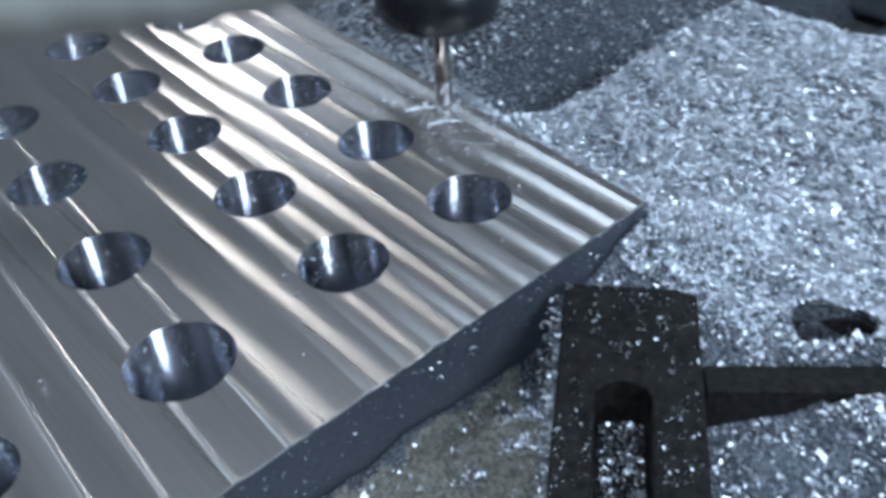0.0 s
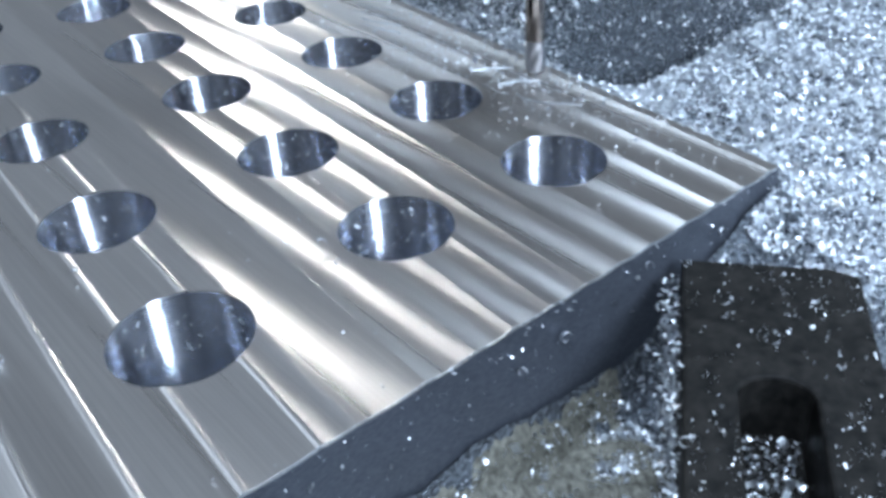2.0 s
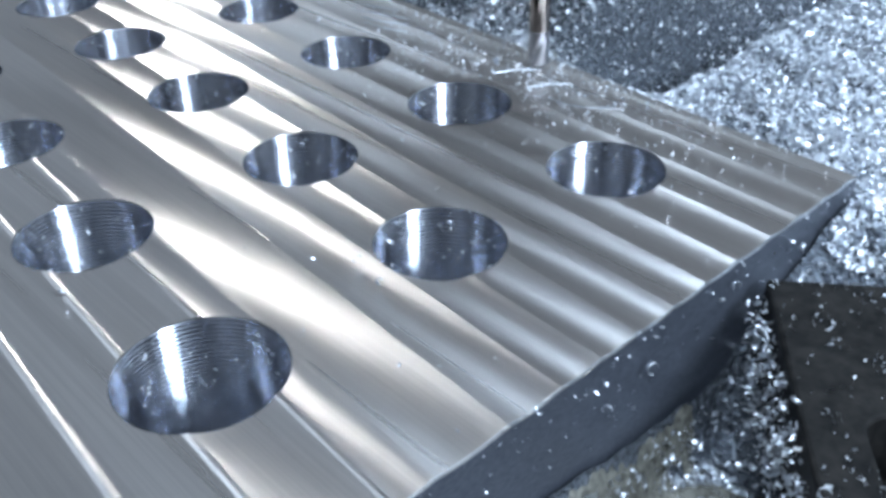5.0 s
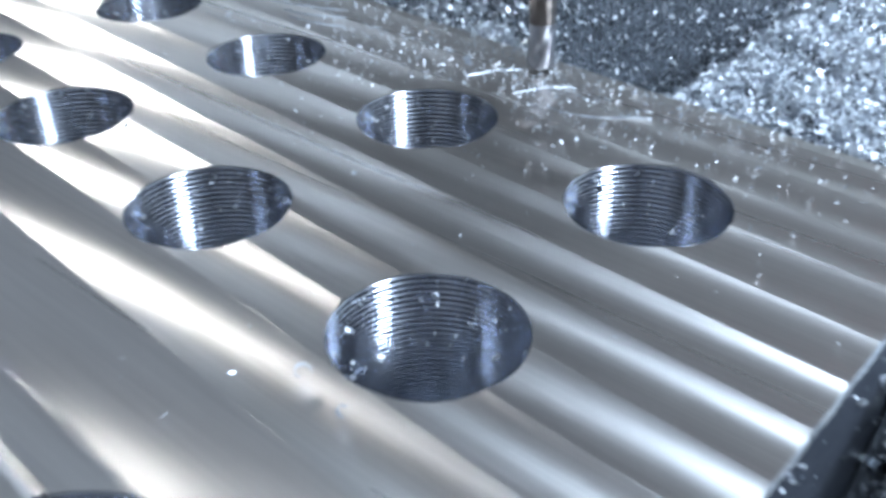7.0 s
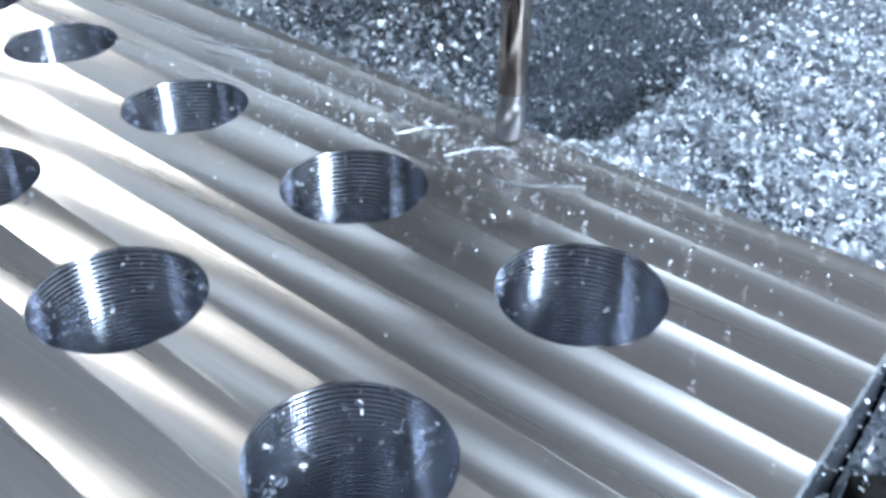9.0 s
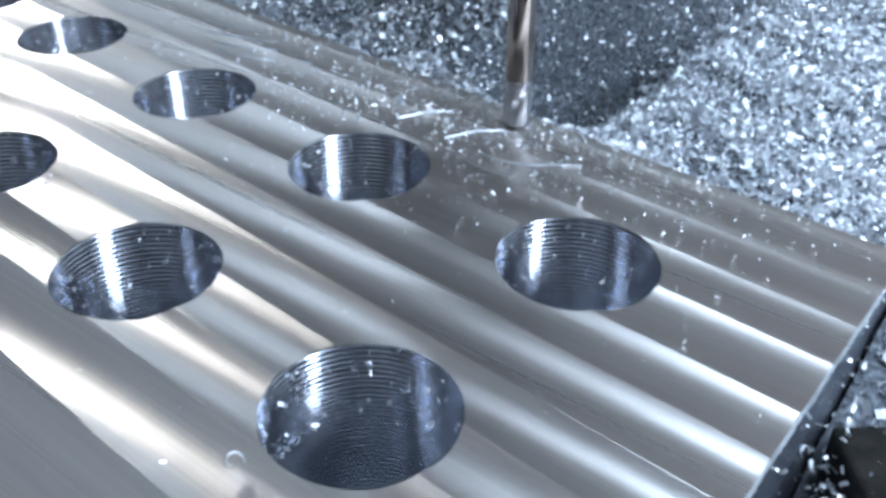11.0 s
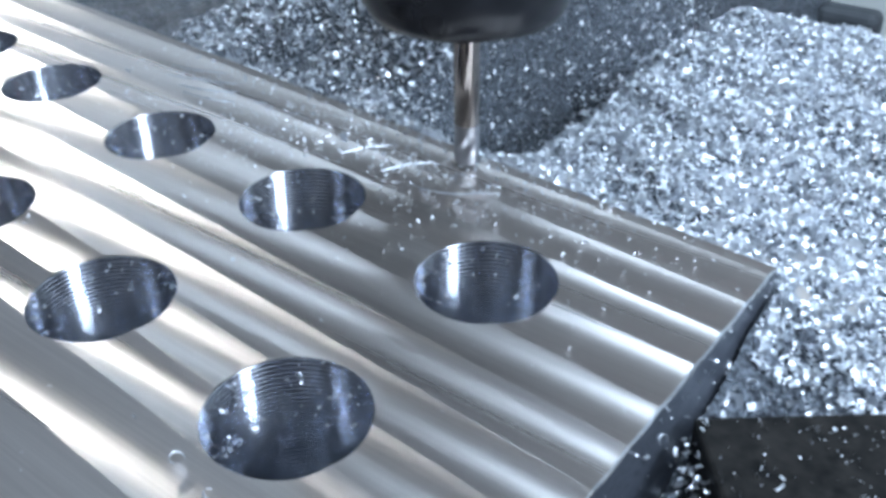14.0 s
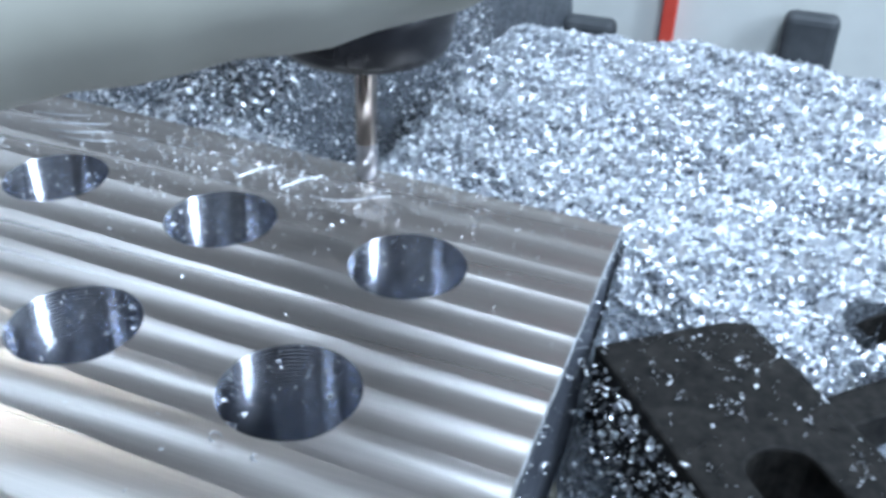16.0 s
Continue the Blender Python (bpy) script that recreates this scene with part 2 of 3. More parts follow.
def bed_height(x, y):
    back = BACK_Y + 0.058 * (EDGE_X - x)
    d = y - back
    right = -0.005 - 0.011 * smooth(0.0, 0.03, d) + 0.008 * smooth(0.05, 0.13, d) - 0.05 * smooth(0.138, 0.19, d)
    left = -0.004 - 0.003 * smooth(0.0, 0.02, d) + 0.026 * smooth(0.012, 0.08, d)
    line = x + 0.047 - 0.09 * (y - 0.13)
    k = smooth(-0.016, 0.0, line)
    behind = smooth(-0.13, -0.19, x + 0.30 * (y - 0.12))
    notch = 0.016 * np.exp(-((line - 0.002) / 0.010) ** 2) * smooth(0.008, 0.04, d)
    z = left * (1 - k) + right * k - notch - 0.06 * behind * (1 - k)
    side = -0.009 - 0.010 * smooth(0.066, 0.048, y) - 0.017 * smooth(0.050, 0.022, y) * smooth(0.115, 0.065, x) - 0.010 * smooth(0.05, 0.10, x) * smooth(0.09, 0.05, y)
    s = smooth(-0.004, 0.005, x - EDGE_X) * smooth(0.115, 0.066, y)
    z = z * (1 - s) + side * s
    z = z - 0.030 * (in_pit(x, y, 0.0002) * 1.0)
    u, v = strap_plan(x, y)
    trench = smooth(-0.004, 0.002, u) * smooth(0.0085, 0.0055, np.abs(v))
    z = z * (1 - trench) + np.minimum(z, -0.0205) * trench
    under = (d < 0.0005) & (x < EDGE_X + 0.0005)
    z = np.where(under, -0.034, z + lumps(x, y))
    return z


def build_bed():
    xs, ys = np.arange(-0.34, 0.36, 0.002), np.arange(-0.34, 0.36, 0.002)
    gx, gy = np.meshgrid(xs, ys)
    gz = bed_height(gx, gy) - 0.0006
    verts = np.stack([gx, gy, gz], -1).reshape(-1, 3)
    w = len(xs)
    i = np.arange(len(ys) - 1)[:, None] * w + np.arange(w - 1)[None]
    faces = np.stack([i, i + 1, i + w + 1, i + w], -1).reshape(-1, 4)
    me = bpy.data.meshes.new("chip_bed")
    me.from_pydata(verts.tolist(), [], faces.tolist())
    me.materials.append(SHADED_BED)
    return tagged(new("chip_bed", me), "packed heap of fine aluminium chips over the machine table", "chip heap", kind="stuff")


build_bed()


def chip_cloud(name, count, area, rng, size, label, zfun, lift=0.0004):
    """Small curled strips of swarf strewn over a surface, as one mesh."""
    x, y = area(rng, count)
    z = zfun(x, y) + lift * rng.random(len(x))
    n = len(x)
    length = size * rng.lognormal(0, 0.45, n)
    width = length * rng.uniform(0.25, 0.6, n)
    curl = rng.uniform(0.2, 2.2, n)
    u = np.linspace(-0.5, 0.5, 4)
    a = curl[:, None] * u[None]
    px = length[:, None] * np.sin(a) / curl[:, None]
    pz = length[:, None] * (1 - np.cos(a)) / curl[:, None]
    pts = np.zeros((n, 8, 3))
    for s, o in ((-0.5, 0), (0.5, 4)):
        pts[:, o:o + 4, 0], pts[:, o:o + 4, 1], pts[:, o:o + 4, 2] = px, (s * width)[:, None], pz
    q = rng.normal(size=(n, 4))
    q[:, 0] += 0.6
    q /= np.linalg.norm(q, axis=1)[:, None]
    w, a1, b1, c1 = q.T
    rot = np.stack([1 - 2 * (b1 * b1 + c1 * c1), 2 * (a1 * b1 - c1 * w), 2 * (a1 * c1 + b1 * w),
                    2 * (a1 * b1 + c1 * w), 1 - 2 * (a1 * a1 + c1 * c1), 2 * (b1 * c1 - a1 * w),
                    2 * (a1 * c1 - b1 * w), 2 * (b1 * c1 + a1 * w), 1 - 2 * (a1 * a1 + b1 * b1)], -1).reshape(n, 3, 3)
    pts = np.einsum("nij,nkj->nki", rot, pts) + np.stack([x, y, z], -1)[:, None]
    base = np.arange(n)[:, None, None] * 8
    quad = np.array([[k, k + 1, k + 5, k + 4] for k in range(3)])[None]
    faces = (base + quad).reshape(-1, 4)
    me = bpy.data.meshes.new(name)
    me.vertices.add(n * 8)
    me.vertices.foreach_set("co", pts.reshape(-1))
    me.loops.add(faces.size)
    me.loops.foreach_set("vertex_index", faces.reshape(-1).astype(np.int32))
    me.polygons.add(len(faces))
    me.polygons.foreach_set("loop_start", np.arange(0, faces.size, 4, dtype=np.int32))
    me.update(calc_edges=True)
    me.materials.append(CHIP)
    return tagged(new(name, me), label, "metal chips", kind="stuff")


def rect(x0, x1, y0, y1, keep=None):
    def draw(rng, count):
        x, y = rng.uniform(x0, x1, count), rng.uniform(y0, y1, count)
        if keep is not None:
            k = keep(x, y)
            x, y = x[k], y[k]
        return x, y
    return draw


def off_plate(x, y):
    u, v = strap_plan(x, y)
    clear = ~((u > -0.002) & (np.abs(v) < 0.0048)) & ~in_pit(x, y, 0.0002)
    return clear & ~((x < EDGE_X + 0.0015) & (y < BACK_Y + 0.058 * (EDGE_X - x) + 0.001))


RNG = np.random.default_rng(4)
THIN = np.random.default_rng(9)


def thinned(x, y):
    """Fewer loose chips west of the valley: the dark bed stands in for shade on that heap."""
    line = x + 0.047 - 0.09 * (y - 0.13)
    return off_plate(x, y) & ((line > 0.0) | (THIN.random(len(x)) < 0.45))


chip_cloud("swarf", 270000, rect(-0.23, 0.17, 0.06, 0.25, thinned), RNG, 0.00098, "glittering fine aluminium swarf heaped behind the plate", bed_height, 0.0006)
chip_cloud("swarf", 19000, rect(0.042, 0.19, -0.12, 0.12, off_plate), RNG, 0.0013, "fine aluminium swarf strewn beside the clamp", bed_height)


chip_cloud("swarf", 11000, rect(0.043, 0.085, -0.075, 0.022, off_plate), RNG, 0.0010, "pale aluminium swarf between plate and clamp", bed_height)


def build_bank():
    """Pale packed dust that lies bare in patches between plate and clamp."""
    xs, ys = np.arange(0.0415, 0.0765, 0.0007), np.arange(-0.085, 0.024, 0.0007)
    gx, gy = np.meshgrid(xs, ys)
    patch = np.sin(gx * 410 + 1.7 * np.sin(gy * 150)) * np.sin(gy * 230 + 1.3 * np.sin(gx * 300)) + 0.35 * np.sin(gx * 1500 + gy * 700) * np.sin(gy * 1700)
    rim = smooth(0.0, 0.002, gx - 0.0415) * smooth(0.0, 0.012, 0.0765 - gx) * smooth(0.0, 0.006, 0.0235 - gy)
    gz = bed_height(gx, gy) - 0.0016 + 0.0012 * patch + 0.0024 * rim
    w = len(xs)
    i = np.arange(len(ys) - 1)[:, None] * w + np.arange(w - 1)[None]
    me = bpy.data.meshes.new("dust_bank")
    me.from_pydata(np.stack([gx, gy, gz], -1).reshape(-1, 3).tolist(), [], np.stack([i, i + 1, i + w + 1, i + w], -1).reshape(-1, 4).tolist())
    me.materials.append(DUST)
    return tagged(new("dust_bank", me), "pale beige packed metal dust between plate and clamp", "metal dust", kind="stuff")


build_bank()


def bore_specks(rng, n):
    i = rng.integers(0, len(HOLES), n)
    a = rng.uniform(1.2, 3.9, n)
    c = np.array(HOLES)[i]
    return c[:, 0] + 0.0114 * np.cos(a), c[:, 1] + 0.0114 * np.sin(a)


chip_cloud("loose_chips", 900, bore_specks, RNG, 0.00055, "wet aluminium specks clinging inside the bores", lambda x, y: -0.0135 * THIN.random(len(x)) ** 0.8)


def on_side(rng, n):
    """Specks cling to the plate's sawn side."""
    return EDGE_X + 0.0002 + 0.0003 * rng.random(n), rng.uniform(-0.10, 0.072, n)


chip_cloud("loose_chips", 220, on_side, RNG, 0.00050, "aluminium specks clinging to the sawn side of the plate", lambda x, y: -0.0005 - 0.017 * THIN.random(len(x)) ** 1.3)


def plate_top(x, y):
    return np.array([wave(a, b - SKEW * (a - EDGE_X)) for a, b in zip(x, y)]) + 0.0004


def on_plate(x, y):
    ok = (x < EDGE_X - 0.001) & (y < BACK_Y + 0.058 * (EDGE_X - x) - 0.001)
    for hx, hy in HOLES:
        ok &= (x - hx) ** 2 + (y - hy) ** 2 > 0.0136 ** 2
    return ok


def near_cutter(rng, n):
    """Specks lie thickest round the cutter and thin out over the plate."""
    x, y = rng.normal(-0.040, 0.034, n), 0.080 - np.abs(rng.normal(0, 0.019, n))
    k = on_plate(x, y)
    return x[k], y[k]


chip_cloud("loose_chips", 2600, near_cutter, RNG, 0.00050, "loose aluminium specks on the plate round the cutter", plate_top, 0.0002)
chip_cloud("loose_chips", 70, rect(-0.10, 0.040, -0.09, 0.040, on_plate), RNG, 0.00055, "few loose aluminium specks on the milled plate", plate_top, 0.0002)


# ---- clamp beside the plate ----
def along(u, v):
    """Clamp's own ground plan: u along it from its nose, v across it."""
    return (0.0430 + 0.62 * u + 0.78 * v, 0.0385 - 0.78 * u + 0.62 * v)


def build_clamp():
    clamp = new("step_clamp")
    z0, z1, w, length, s0, s1 = -0.024, -0.006, 0.034, 0.130, 0.0095, 0.0220
    bm = bmesh.new()
    mid, half = (s0 + s1) / 2, (s1 - s0) / 2
    inner = [(0.0335 + half * 0.8 * (1 - math.sin(a)), mid - half * math.cos(a)) for a in (math.pi * k / 12 for k in range(13))]
    inner = [(length, s0)] + inner + [(length, s1)]
    outer = [(length + 0.03, 0)] + [(0.0, 0.0005)] * 1 + [(0.0, w * k / 13) for k in range(1, 12)] + [(0.0022, w)] + [(length + 0.03, w)]
    n = len(inner)
    ring = {(o, z): [bm.verts.new((*along(u, v), z)) for u, v in p] for o, p in ((0, outer), (1, inner)) for z in (z0, z1)}
    for k in range(n):
        j = (k + 1) % n
        bm.faces.new((ring[0, z1][k], ring[0, z1][j], ring[1, z1][j], ring[1, z1][k]))
        bm.faces.new((ring[0, z0][k], ring[1, z0][k], ring[1, z0][j], ring[0, z0][j]))
        bm.faces.new((ring[0, z0][k], ring[0, z0][j], ring[0, z1][j], ring[0, z1][k]))
        bm.faces.new((ring[1, z0][k], ring[1, z1][k], ring[1, z1][j], ring[1, z0][j]))
    bmesh.ops.recalc_face_normals(bm, faces=bm.faces)
    rim = [e for e in bm.edges if e.calc_face_angle(0) > 0.5]
    bmesh.ops.bevel(bm, geom=rim, offset=0.0007, segments=2, affect="EDGES", profile=0.5)
    part("body", bm, STEEL, clamp)
    part("slot_fill", prism([along(0.0345, s0 + 0.0003), along(length - 0.001, s0 + 0.0003), along(length - 0.001, s1 - 0.0003), along(0.0345, s1 - 0.0003)], z0, z0 + 0.005), STEEL, clamp)
    return tagged(clamp, "oily black steel slotted clamp strewn with chips beside the plate", "clamp")


build_clamp()


def clamp_top(x, y):
    return np.full(len(x), -0.0058)


def patchy(x, y):
    """Chips cling in drifts: thick by the slot and the edges, thin between."""
    h = np.sin(x * 310 + 2.0 * np.sin(y * 190)) * np.sin(y * 270 + 1.5 * np.sin(x * 230)) + 0.5 * np.sin(x * 800) * np.sin(y * 760)
    return THIN.random(len(x)) < np.clip(0.25 + 0.75 * h, 0.06, 1)


def on_clamp(x, y):
    u = (x - 0.0430) * 0.62 - (y - 0.0385) * 0.78
    v = (x - 0.0430) * 0.78 + (y - 0.0385) * 0.62
    return (u > 0.001) & (u < 0.125) & (v > 0.001) & (v < 0.033) & ((u < 0.032) | (v < 0.009) | (v > 0.0225)) & patchy(x, y)


def in_slot(x, y):
    u = (x - 0.0430) * 0.62 - (y - 0.0385) * 0.78
    v = (x - 0.0430) * 0.78 + (y - 0.0385) * 0.62
    return (u > 0.035) & (u < 0.125) & (v > 0.0105) & (v < 0.021)


chip_cloud("loose_chips", 13000, rect(0.04, 0.16, -0.08, 0.07, on_clamp), RNG, 0.00045, "fine wet aluminium specks on the steel clamp", clamp_top, 0.0001)
chip_cloud("loose_chips", 7000, rect(0.05, 0.16, -0.08, 0.05, in_slot), RNG, 0.0009, "aluminium chips lying in the clamp slot", lambda x, y: np.full(len(x), -0.0186), 0.001)


def slot_heap(x, y):
    """Chips heaped up towards the lower end of the clamp's slot."""
    u = (x - 0.0430) * 0.62 - (y - 0.0385) * 0.78
    rise = np.clip((u - 0.036) / 0.022, 0, 1)
    return -0.0186 + 0.009 * rise * THIN.random(len(x))


chip_cloud("loose_chips", 11000, rect(0.05, 0.16, -0.08, 0.05, in_slot), RNG, 0.0009, "aluminium chips heaped in the clamp slot", slot_heap, 0.001)


def clamp_flank(rng, n):
    """Chips banked against the clamp's flank that faces the plate."""
    u, v = rng.uniform(0.004, 0.12, n), -np.abs(rng.normal(0, 0.0016, n))
    return 0.0430 + 0.62 * u + 0.78 * v, 0.0385 - 0.78 * u + 0.62 * v


chip_cloud("loose_chips", 1800, clamp_flank, RNG, 0.0008, "dark wet chips banked against the clamp flank", lambda x, y: -0.007 - 0.018 * THIN.random(len(x)))


def build_strap():
    strap = new("steel_strap")
    bm = box(0.13, 0.0088, 0.014, (0.062, 0, 0), 0.0006)
    part("bar", bm, STEEL, strap, at=pose(0.0855, 0.0475, -0.0245, 0, 0, 43.9))
    return tagged(strap, "black steel strap half buried in chips beside the clamp", "clamp")


def build_slot():
    """An open slotted steel boss sunk in the chips: a hollow rounded oblong with a dark inside."""
    bm = bmesh.new()
    seg, rings = 32, []
    for r, z in ((0.0058, -0.034), (0.0058, -0.0168), (0.0056, -0.0164), (0.0052, -0.0165), (0.0050, -0.0172), (0.0050, -0.046)):
        ring = []
        for k in range(seg):
            a = 2 * math.pi * (k + 0.5) / seg
            ring.append(bm.verts.new((r * math.cos(a) + math.copysign(0.0055, math.cos(a)), r * math.sin(a), z)))
        rings.append(ring)
    for p, q in zip(rings, rings[1:]):
        for k in range(seg):
            bm.faces.new((p[k], p[(k + 1) % seg], q[(k + 1) % seg], q[k]))
    bm.faces.new(rings[-1])
    ob = new("slotted_boss", mesh_of(bm, "slotted_boss", STEEL, True))
    ob.matrix_basis = pose(0.0975, 0.0800, 0.0, 0, 0, 43.9)
    return tagged(ob, "dark open slot of a black steel fixture among the chips", "fixture")


build_slot()
build_strap()


def build_arcs():
    """Bright cutter sweeps left standing on the plate behind the last holes: start, bend and end of each."""
    sweeps = (((-0.0465, 0.0618), (-0.0440, 0.0668), (-0.0402, 0.0710), 0.00050), ((-0.0350, 0.0610), (-0.0322, 0.0660), (-0.0285, 0.0702), 0.00052),
              ((-0.0270, 0.0603), (-0.0190, 0.0590), (-0.0104, 0.0675), 0.00026), ((-0.1095, 0.0675), (-0.1010, 0.0685), (-0.0905, 0.0735), 0.00040),
              ((-0.1020, 0.0650), (-0.0950, 0.0655), (-0.0870, 0.0700), 0.00045), ((-0.0980, 0.0630), (-0.0900, 0.0625), (-0.0835, 0.0660), 0.00035),
              ((-0.1130, 0.0720), (-0.1060, 0.0725), (-0.0980, 0.0760), 0.00035))
    for p0, p1, p2, wide in sweeps:
        bm = bmesh.new()
        prev = None
        n = 14
        for i in range(n + 1):
            u = i / n
            x, y = ((1 - u) ** 2 * a + 2 * u * (1 - u) * b + u * u * c for a, b, c in zip(p0, p1, p2))
            tx, ty = (2 * (1 - u) * (b - a) + 2 * u * (c - b) for a, b, c in zip(p0, p1, p2))
            size = math.hypot(tx, ty)
            w = 0.75 * wide * math.sin(math.pi * (i + 0.3) / (n + 0.6)) ** 0.5 * (0.75 + 0.25 * math.sin(i * 2.3))
            row = []
            for d, h in ((-w, 0.0), (0, 0.00026), (w, 0.0)):
                px, py = x - d * ty / size, y + d * tx / size
                row.append(bm.verts.new((px, py, wave(px, py - SKEW * (px - EDGE_X)) + 0.00008 + h)))
            if prev:
                for j in range(2):
                    bm.faces.new((prev[j], prev[j + 1], row[j + 1], row[j]))
            prev = row
        part("cutter_mark", bm, CHIP, PLATE, "bright raised arc left by the cutter")


build_arcs()


def curl_chip(x, y, z, r, turn, rx, ry, rz):
    """One larger curl of swarf: a thin, tapering, rolled strip."""
    bm = bmesh.new()
    prev = None
    for i in range(15):
        u = i / 14
        a = turn * u
        rr = r * (1 - 0.35 * u)
        w = 0.25 * r * (0.5 + math.sin(math.pi * u))
        row = [bm.verts.new((q * math.cos(a), q * math.sin(a), h + 0.3 * r * u)) for q, h in ((rr, -w), (rr, w), (rr * 1.06, w), (rr * 1.06, -w))]
        if prev:
            for j in range(4):
                bm.faces.new((prev[j], prev[(j + 1) % 4], row[(j + 1) % 4], row[j]))
        prev = row
    ob = new("metal_chip", mesh_of(bm, "metal_chip", CHIP, True))
    ob.matrix_basis = pose(x, y, z, rx, ry, rz)
    return tagged(ob, "small bright curl of aluminium swarf", "metal chip", "larger curls of swarf")


for c in ((-0.0045, -0.0155, 0.0010, 0.0011, 4.6, 20, 10, 40), (0.0035, -0.0170, 0.0009, 0.0009, 3.8, 40, 0, 110), (-0.0150, -0.0770, 0.0008, 0.0010, 4.2, 10, 20, 0),
          (-0.0320, -0.0560, 0.0008, 0.0008, 3.5, 30, 0, 200), (0.0427, 0.0060, -0.0078, 0.0012, 4.9, 80, 0, 60), (0.0426, -0.0050, -0.0095, 0.0009, 4.0, 70, 0, 20),
          (0.0428, 0.0290, -0.0032, 0.0010, 4.4, 60, 30, 50), (0.0430, 0.0520, -0.0060, 0.0011, 4.7, 80, 10, 90), (0.0460, 0.0560, -0.0110, 0.0011, 4.2, 20, 0, 10),
          (0.0520, 0.0215, -0.0046, 0.0016, 4.4, 10, 30, 30), (0.0550, 0.0190, -0.0048, 0.0013, 3.6, 50, 0, 80), (0.0080, 0.0095, -0.0060, 0.0013, 4.0, 60, 40, 10),
          (-0.0080, 0.0098, -0.0040, 0.0012, 4.2, 70, 20, 130), (0.0760, -0.0020, -0.0048, 0.0012, 4.4, 15, 0, 70), (0.0640, 0.0120, -0.0048, 0.0010, 4.0, 35, 10, 140)):
    curl_chip(*c)


# ---- enclosure ----
def build_room():
    part_of = {"kind": "structure"}
    floor = new("floor", mesh_of(box(1.6, 1.6, 0.02, (0, 0, -0.075)), "floor", CAST))
    tagged(floor, "dark cast iron machine table under the chips", "table", **part_of)
    wall = new("wall_north", mesh_of(box(1.6, 0.02, 0.20, (0, 0.36, 0.0)), "wall_north", CREAM))
    tagged(wall, "grey-green enamelled sheet wall of the machine", "wall", **part_of)
    # unseen and added, so that the plate's stripes have something dark to mirror
    upper = new("unseen_dark_wall", mesh_of(box(1.6, 0.02, 0.80, (0, 0.36, 0.50)), "unseen_dark_wall", PAINT))
    tagged(upper, "unseen dark grey upper wall, added for the plate to mirror", "wall", **part_of)
    for name, bm in (("wall_south", box(1.6, 0.02, 1.0, (0, -0.62, 0.40))), ("wall_east", box(0.02, 1.6, 1.0, (0.70, 0, 0.40))),
                     ("wall_west", box(0.02, 1.6, 1.0, (-0.80, 0, 0.40))), ("ceiling", box(1.6, 1.6, 0.02, (0, 0, 0.90)))):
        tagged(new(name, mesh_of(bm, name, MID if name == "wall_west" else PAINT)), "dark grey enamelled sheet wall of the machine", "wall", **part_of)


build_room()


def build_far_things():
    post = new("red_post", mesh_of(box(0.0065, 0.006, 0.30, (0.0145, 0.346, 0.075), 0.0008), "red_post", RED))
    tagged(post, "red painted upright strip on the machine wall", "post")
    for x, w, h, z in ((-0.022, 0.026, 0.016, -0.052), (0.078, 0.024, 0.036, -0.046)):
        ob = new("rubber_block", mesh_of(box(w, 0.012, h, (x, 0.342, z), 0.004, 3), "rubber_block", DARK))
        tagged(ob, "dark rubber block against the grey machine wall", "block", "blocks on the wall")


build_far_things()


# ---- spindle and tool ----
def fluted(radius, z0, z1):
    """A short end mill: a twisted cylinder with three hollowed flutes."""
    bm = bmesh.new()
    seg, rows, rings = 36, 14, []
    for i in range(rows + 1):
        u = i / rows
        ring = []
        for k in range(seg):
            a = 2 * math.pi * k / seg
            hollow = max(0.0, math.cos(3 * (a - 2.2 * u)) - 0.2) * 0.14 * (1 - smooth_step(0.8, 1.0, u))
            r = radius * (1 - hollow)
            ring.append(bm.verts.new((r * math.cos(a), r * math.sin(a), z0 + (z1 - z0) * u)))
        rings.append(ring)
    for p, q in zip(rings, rings[1:]):
        for k in range(seg):
            bm.faces.new((p[k], p[(k + 1) % seg], q[(k + 1) % seg], q[k]))
    bm.faces.new(rings[0][::-1])
    return bm


def smooth_step(a, b, v):
    u = min(1.0, max(0.0, (v - a) / (b - a)))
    return u * u * (3 - 2 * u)


def build_spindle():
    sp = new("milling_spindle")
    part("cutter_end", fluted(0.0026, 0.0, 0.0085), FLUTE, sp, "bright fluted cutter end", True)
    part("tool_shank", revolve([(0.0024, 0.0082), (0.0026, 0.0085), (0.0026, 0.040)], 32), SHANK, sp, "dark carbide tool shank", True)
    part("collet_nut", revolve([(0.0030, 0.0335), (0.0045, 0.0335), (0.0060, 0.0322), (0.0110, 0.0318), (0.0150, 0.0312), (0.0178, 0.0318), (0.0190, 0.0340), (0.0195, 0.0375), (0.0196, 0.0440), (0.0190, 0.0445),
                                (0.0190, 0.0455), (0.0196, 0.0460), (0.0196, 0.0560), (0.0180, 0.0580), (0.0001, 0.0580)], 64), NUT, sp, "black collet nut", True)
    part("holder", revolve([(0.0170, 0.0580), (0.0170, 0.0920), (0.0315, 0.0940), (0.0315, 0.1220), (0.0001, 0.1220)], 64), SATIN, sp, "satin steel tool holder", True)
    part("spindle_nose", revolve([(0.0001, 0.1220), (0.0450, 0.1220), (0.0480, 0.1250), (0.0480, 0.30), (0.0001, 0.30)], 64), SATIN, sp, "", True)
    return tagged(sp, "milling spindle with black collet nut and slim end mill", "spindle")


SPINDLE = build_spindle()


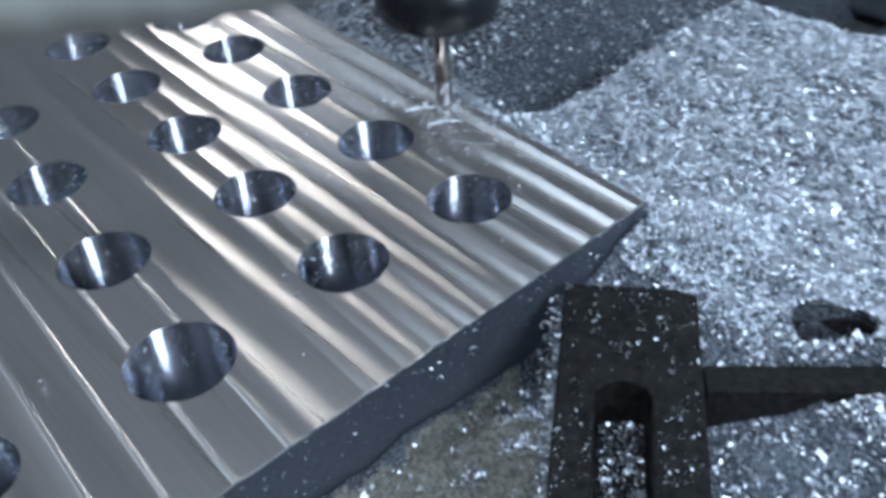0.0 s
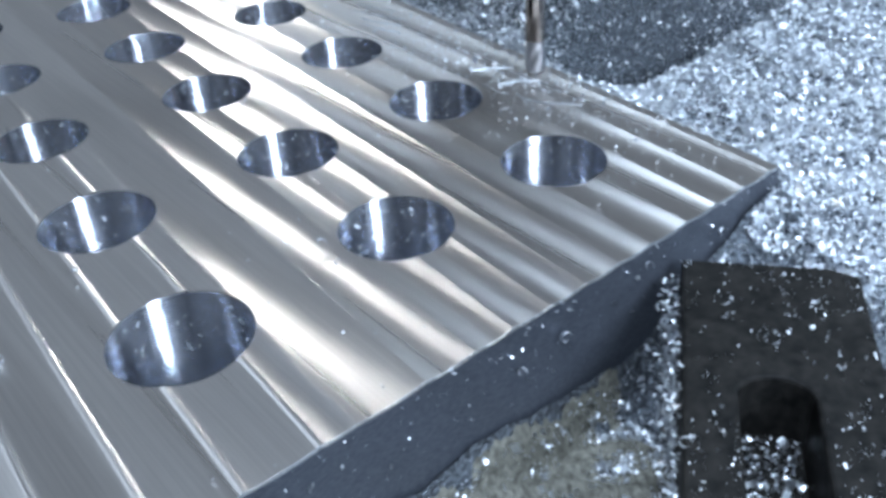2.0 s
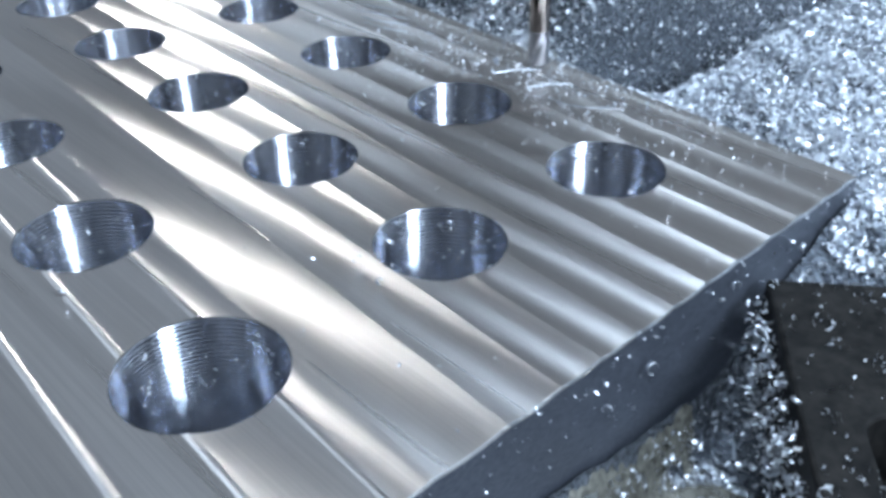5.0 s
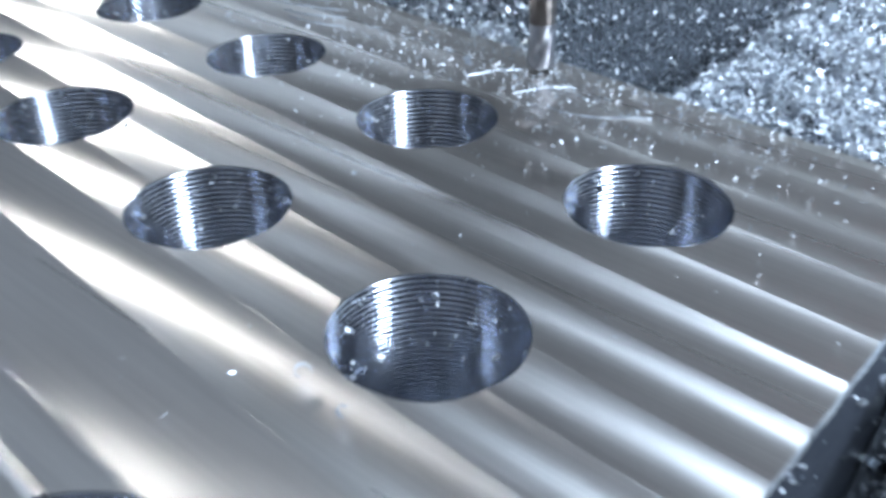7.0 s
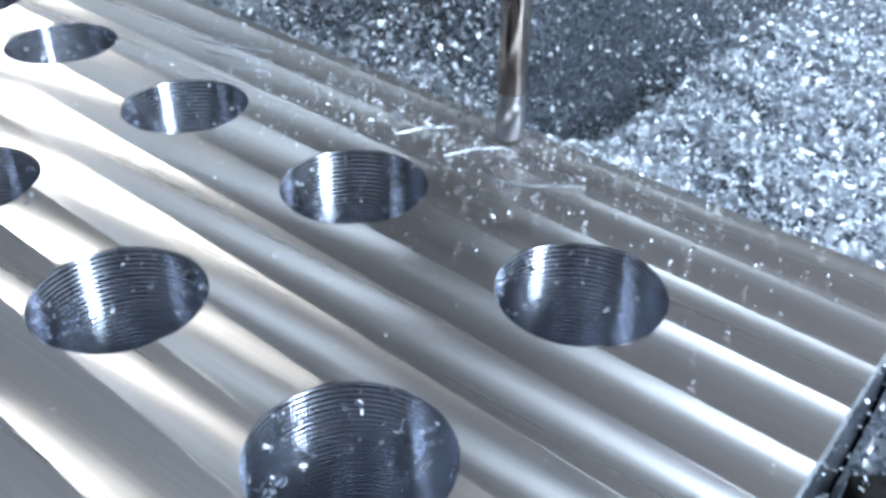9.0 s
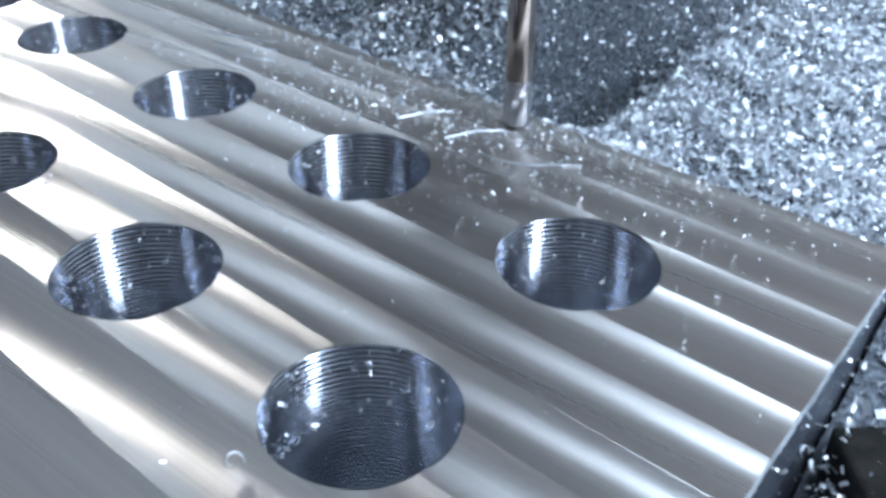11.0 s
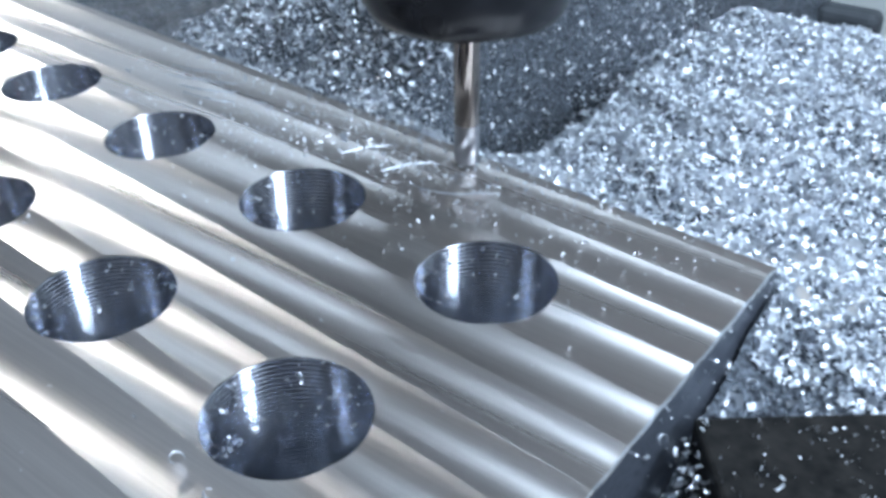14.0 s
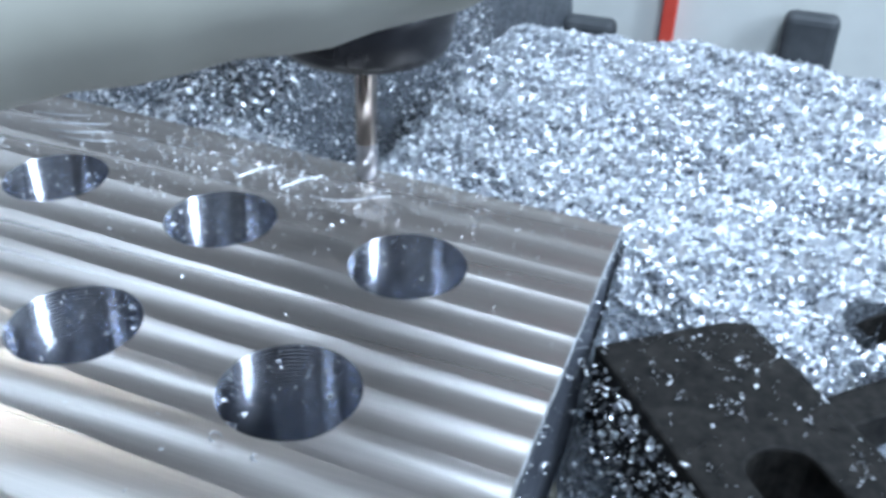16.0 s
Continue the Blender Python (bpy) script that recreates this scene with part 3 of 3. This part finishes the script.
def build_hose():
    """A grey coolant hose that hangs near the eye: a tube swept along a bent line."""
    pts = [Vector(p) for p in ((-0.100, -0.130, 0.060), (-0.030, -0.075, 0.074), (0.009, -0.047, 0.0815), (0.034, -0.029, 0.0865), (0.052, -0.012, 0.098), (0.058, 0.000, 0.130), (0.056, 0.010, 0.200), (0.050, 0.020, 0.340))]
    line = []
    for i in range(len(pts) - 1):
        p0, p1, p2, p3 = pts[max(i - 1, 0)], pts[i], pts[i + 1], pts[min(i + 2, len(pts) - 1)]
        for k in range(8):
            u = k / 8
            line.append(0.5 * (2 * p1 + (p2 - p0) * u + (2 * p0 - 5 * p1 + 4 * p2 - p3) * u * u + (3 * p1 - p0 - 3 * p2 + p3) * u ** 3))
    bm = bmesh.new()
    prev, side = None, Vector((0.57, -0.8, 0.1))
    for i in range(len(line) - 1):
        d = (line[i + 1] - line[i]).normalized()
        side = (side - d * side.dot(d)).normalized()
        up = d.cross(side)
        r = 0.0090 + 0.0003 * math.sin(i * 1.9)
        ring = [bm.verts.new(line[i] + r * (math.cos(2 * math.pi * k / 24) * side + math.sin(2 * math.pi * k / 24) * up)) for k in range(24)]
        if prev:
            for k in range(24):
                bm.faces.new((prev[k], prev[(k + 1) % 24], ring[(k + 1) % 24], ring[k]))
        else:
            bm.faces.new(ring[::-1])
        prev = ring
    bm.faces.new(prev)
    ob = new("coolant_hose", mesh_of(bm, "coolant_hose", HOSE, True))
    return tagged(ob, "thick smooth grey coolant hose hanging over the plate", "hose")


HOSE_THING = build_hose()


TOOL_X = [(0, -40.3), (0.5, -41.0), (1, -38.5), (1.5, -33.0), (2, -33.5), (2.5, -39.0), (3, -42.0), (3.5, -43.0), (6, -41.0), (6.5, -40.0), (7, -38.0),
          (7.5, -36.5), (8, -34.5), (8.5, -30.5), (9, -30.0), (11.5, -26.2), (12, -22.4), (12.5, -18.8), (13, -15.5), (13.5, -19.0), (14, -22.8),
          (14.5, -19.8), (15, -14.5), (15.5, -14.6), (16, -19.0)]


def motions():
    walk(SPINDLE, [(t, pose(x / 1000, 0.0735, 0.0004)) for t, x in TOOL_X])
    walk(HOSE_THING, [(t, pose(x, y, z)) for t, x, y, z in ((0, 0, 0, 0.0135), (0.2, 0, 0, 0.05), (0.5, 0, 0, 0.09), (14.8, 0, 0, 0.09), (15.4, 0, 0, 0.03), (15.7, 0, 0, 0.004), (16, 0, 0, 0))])


motions()
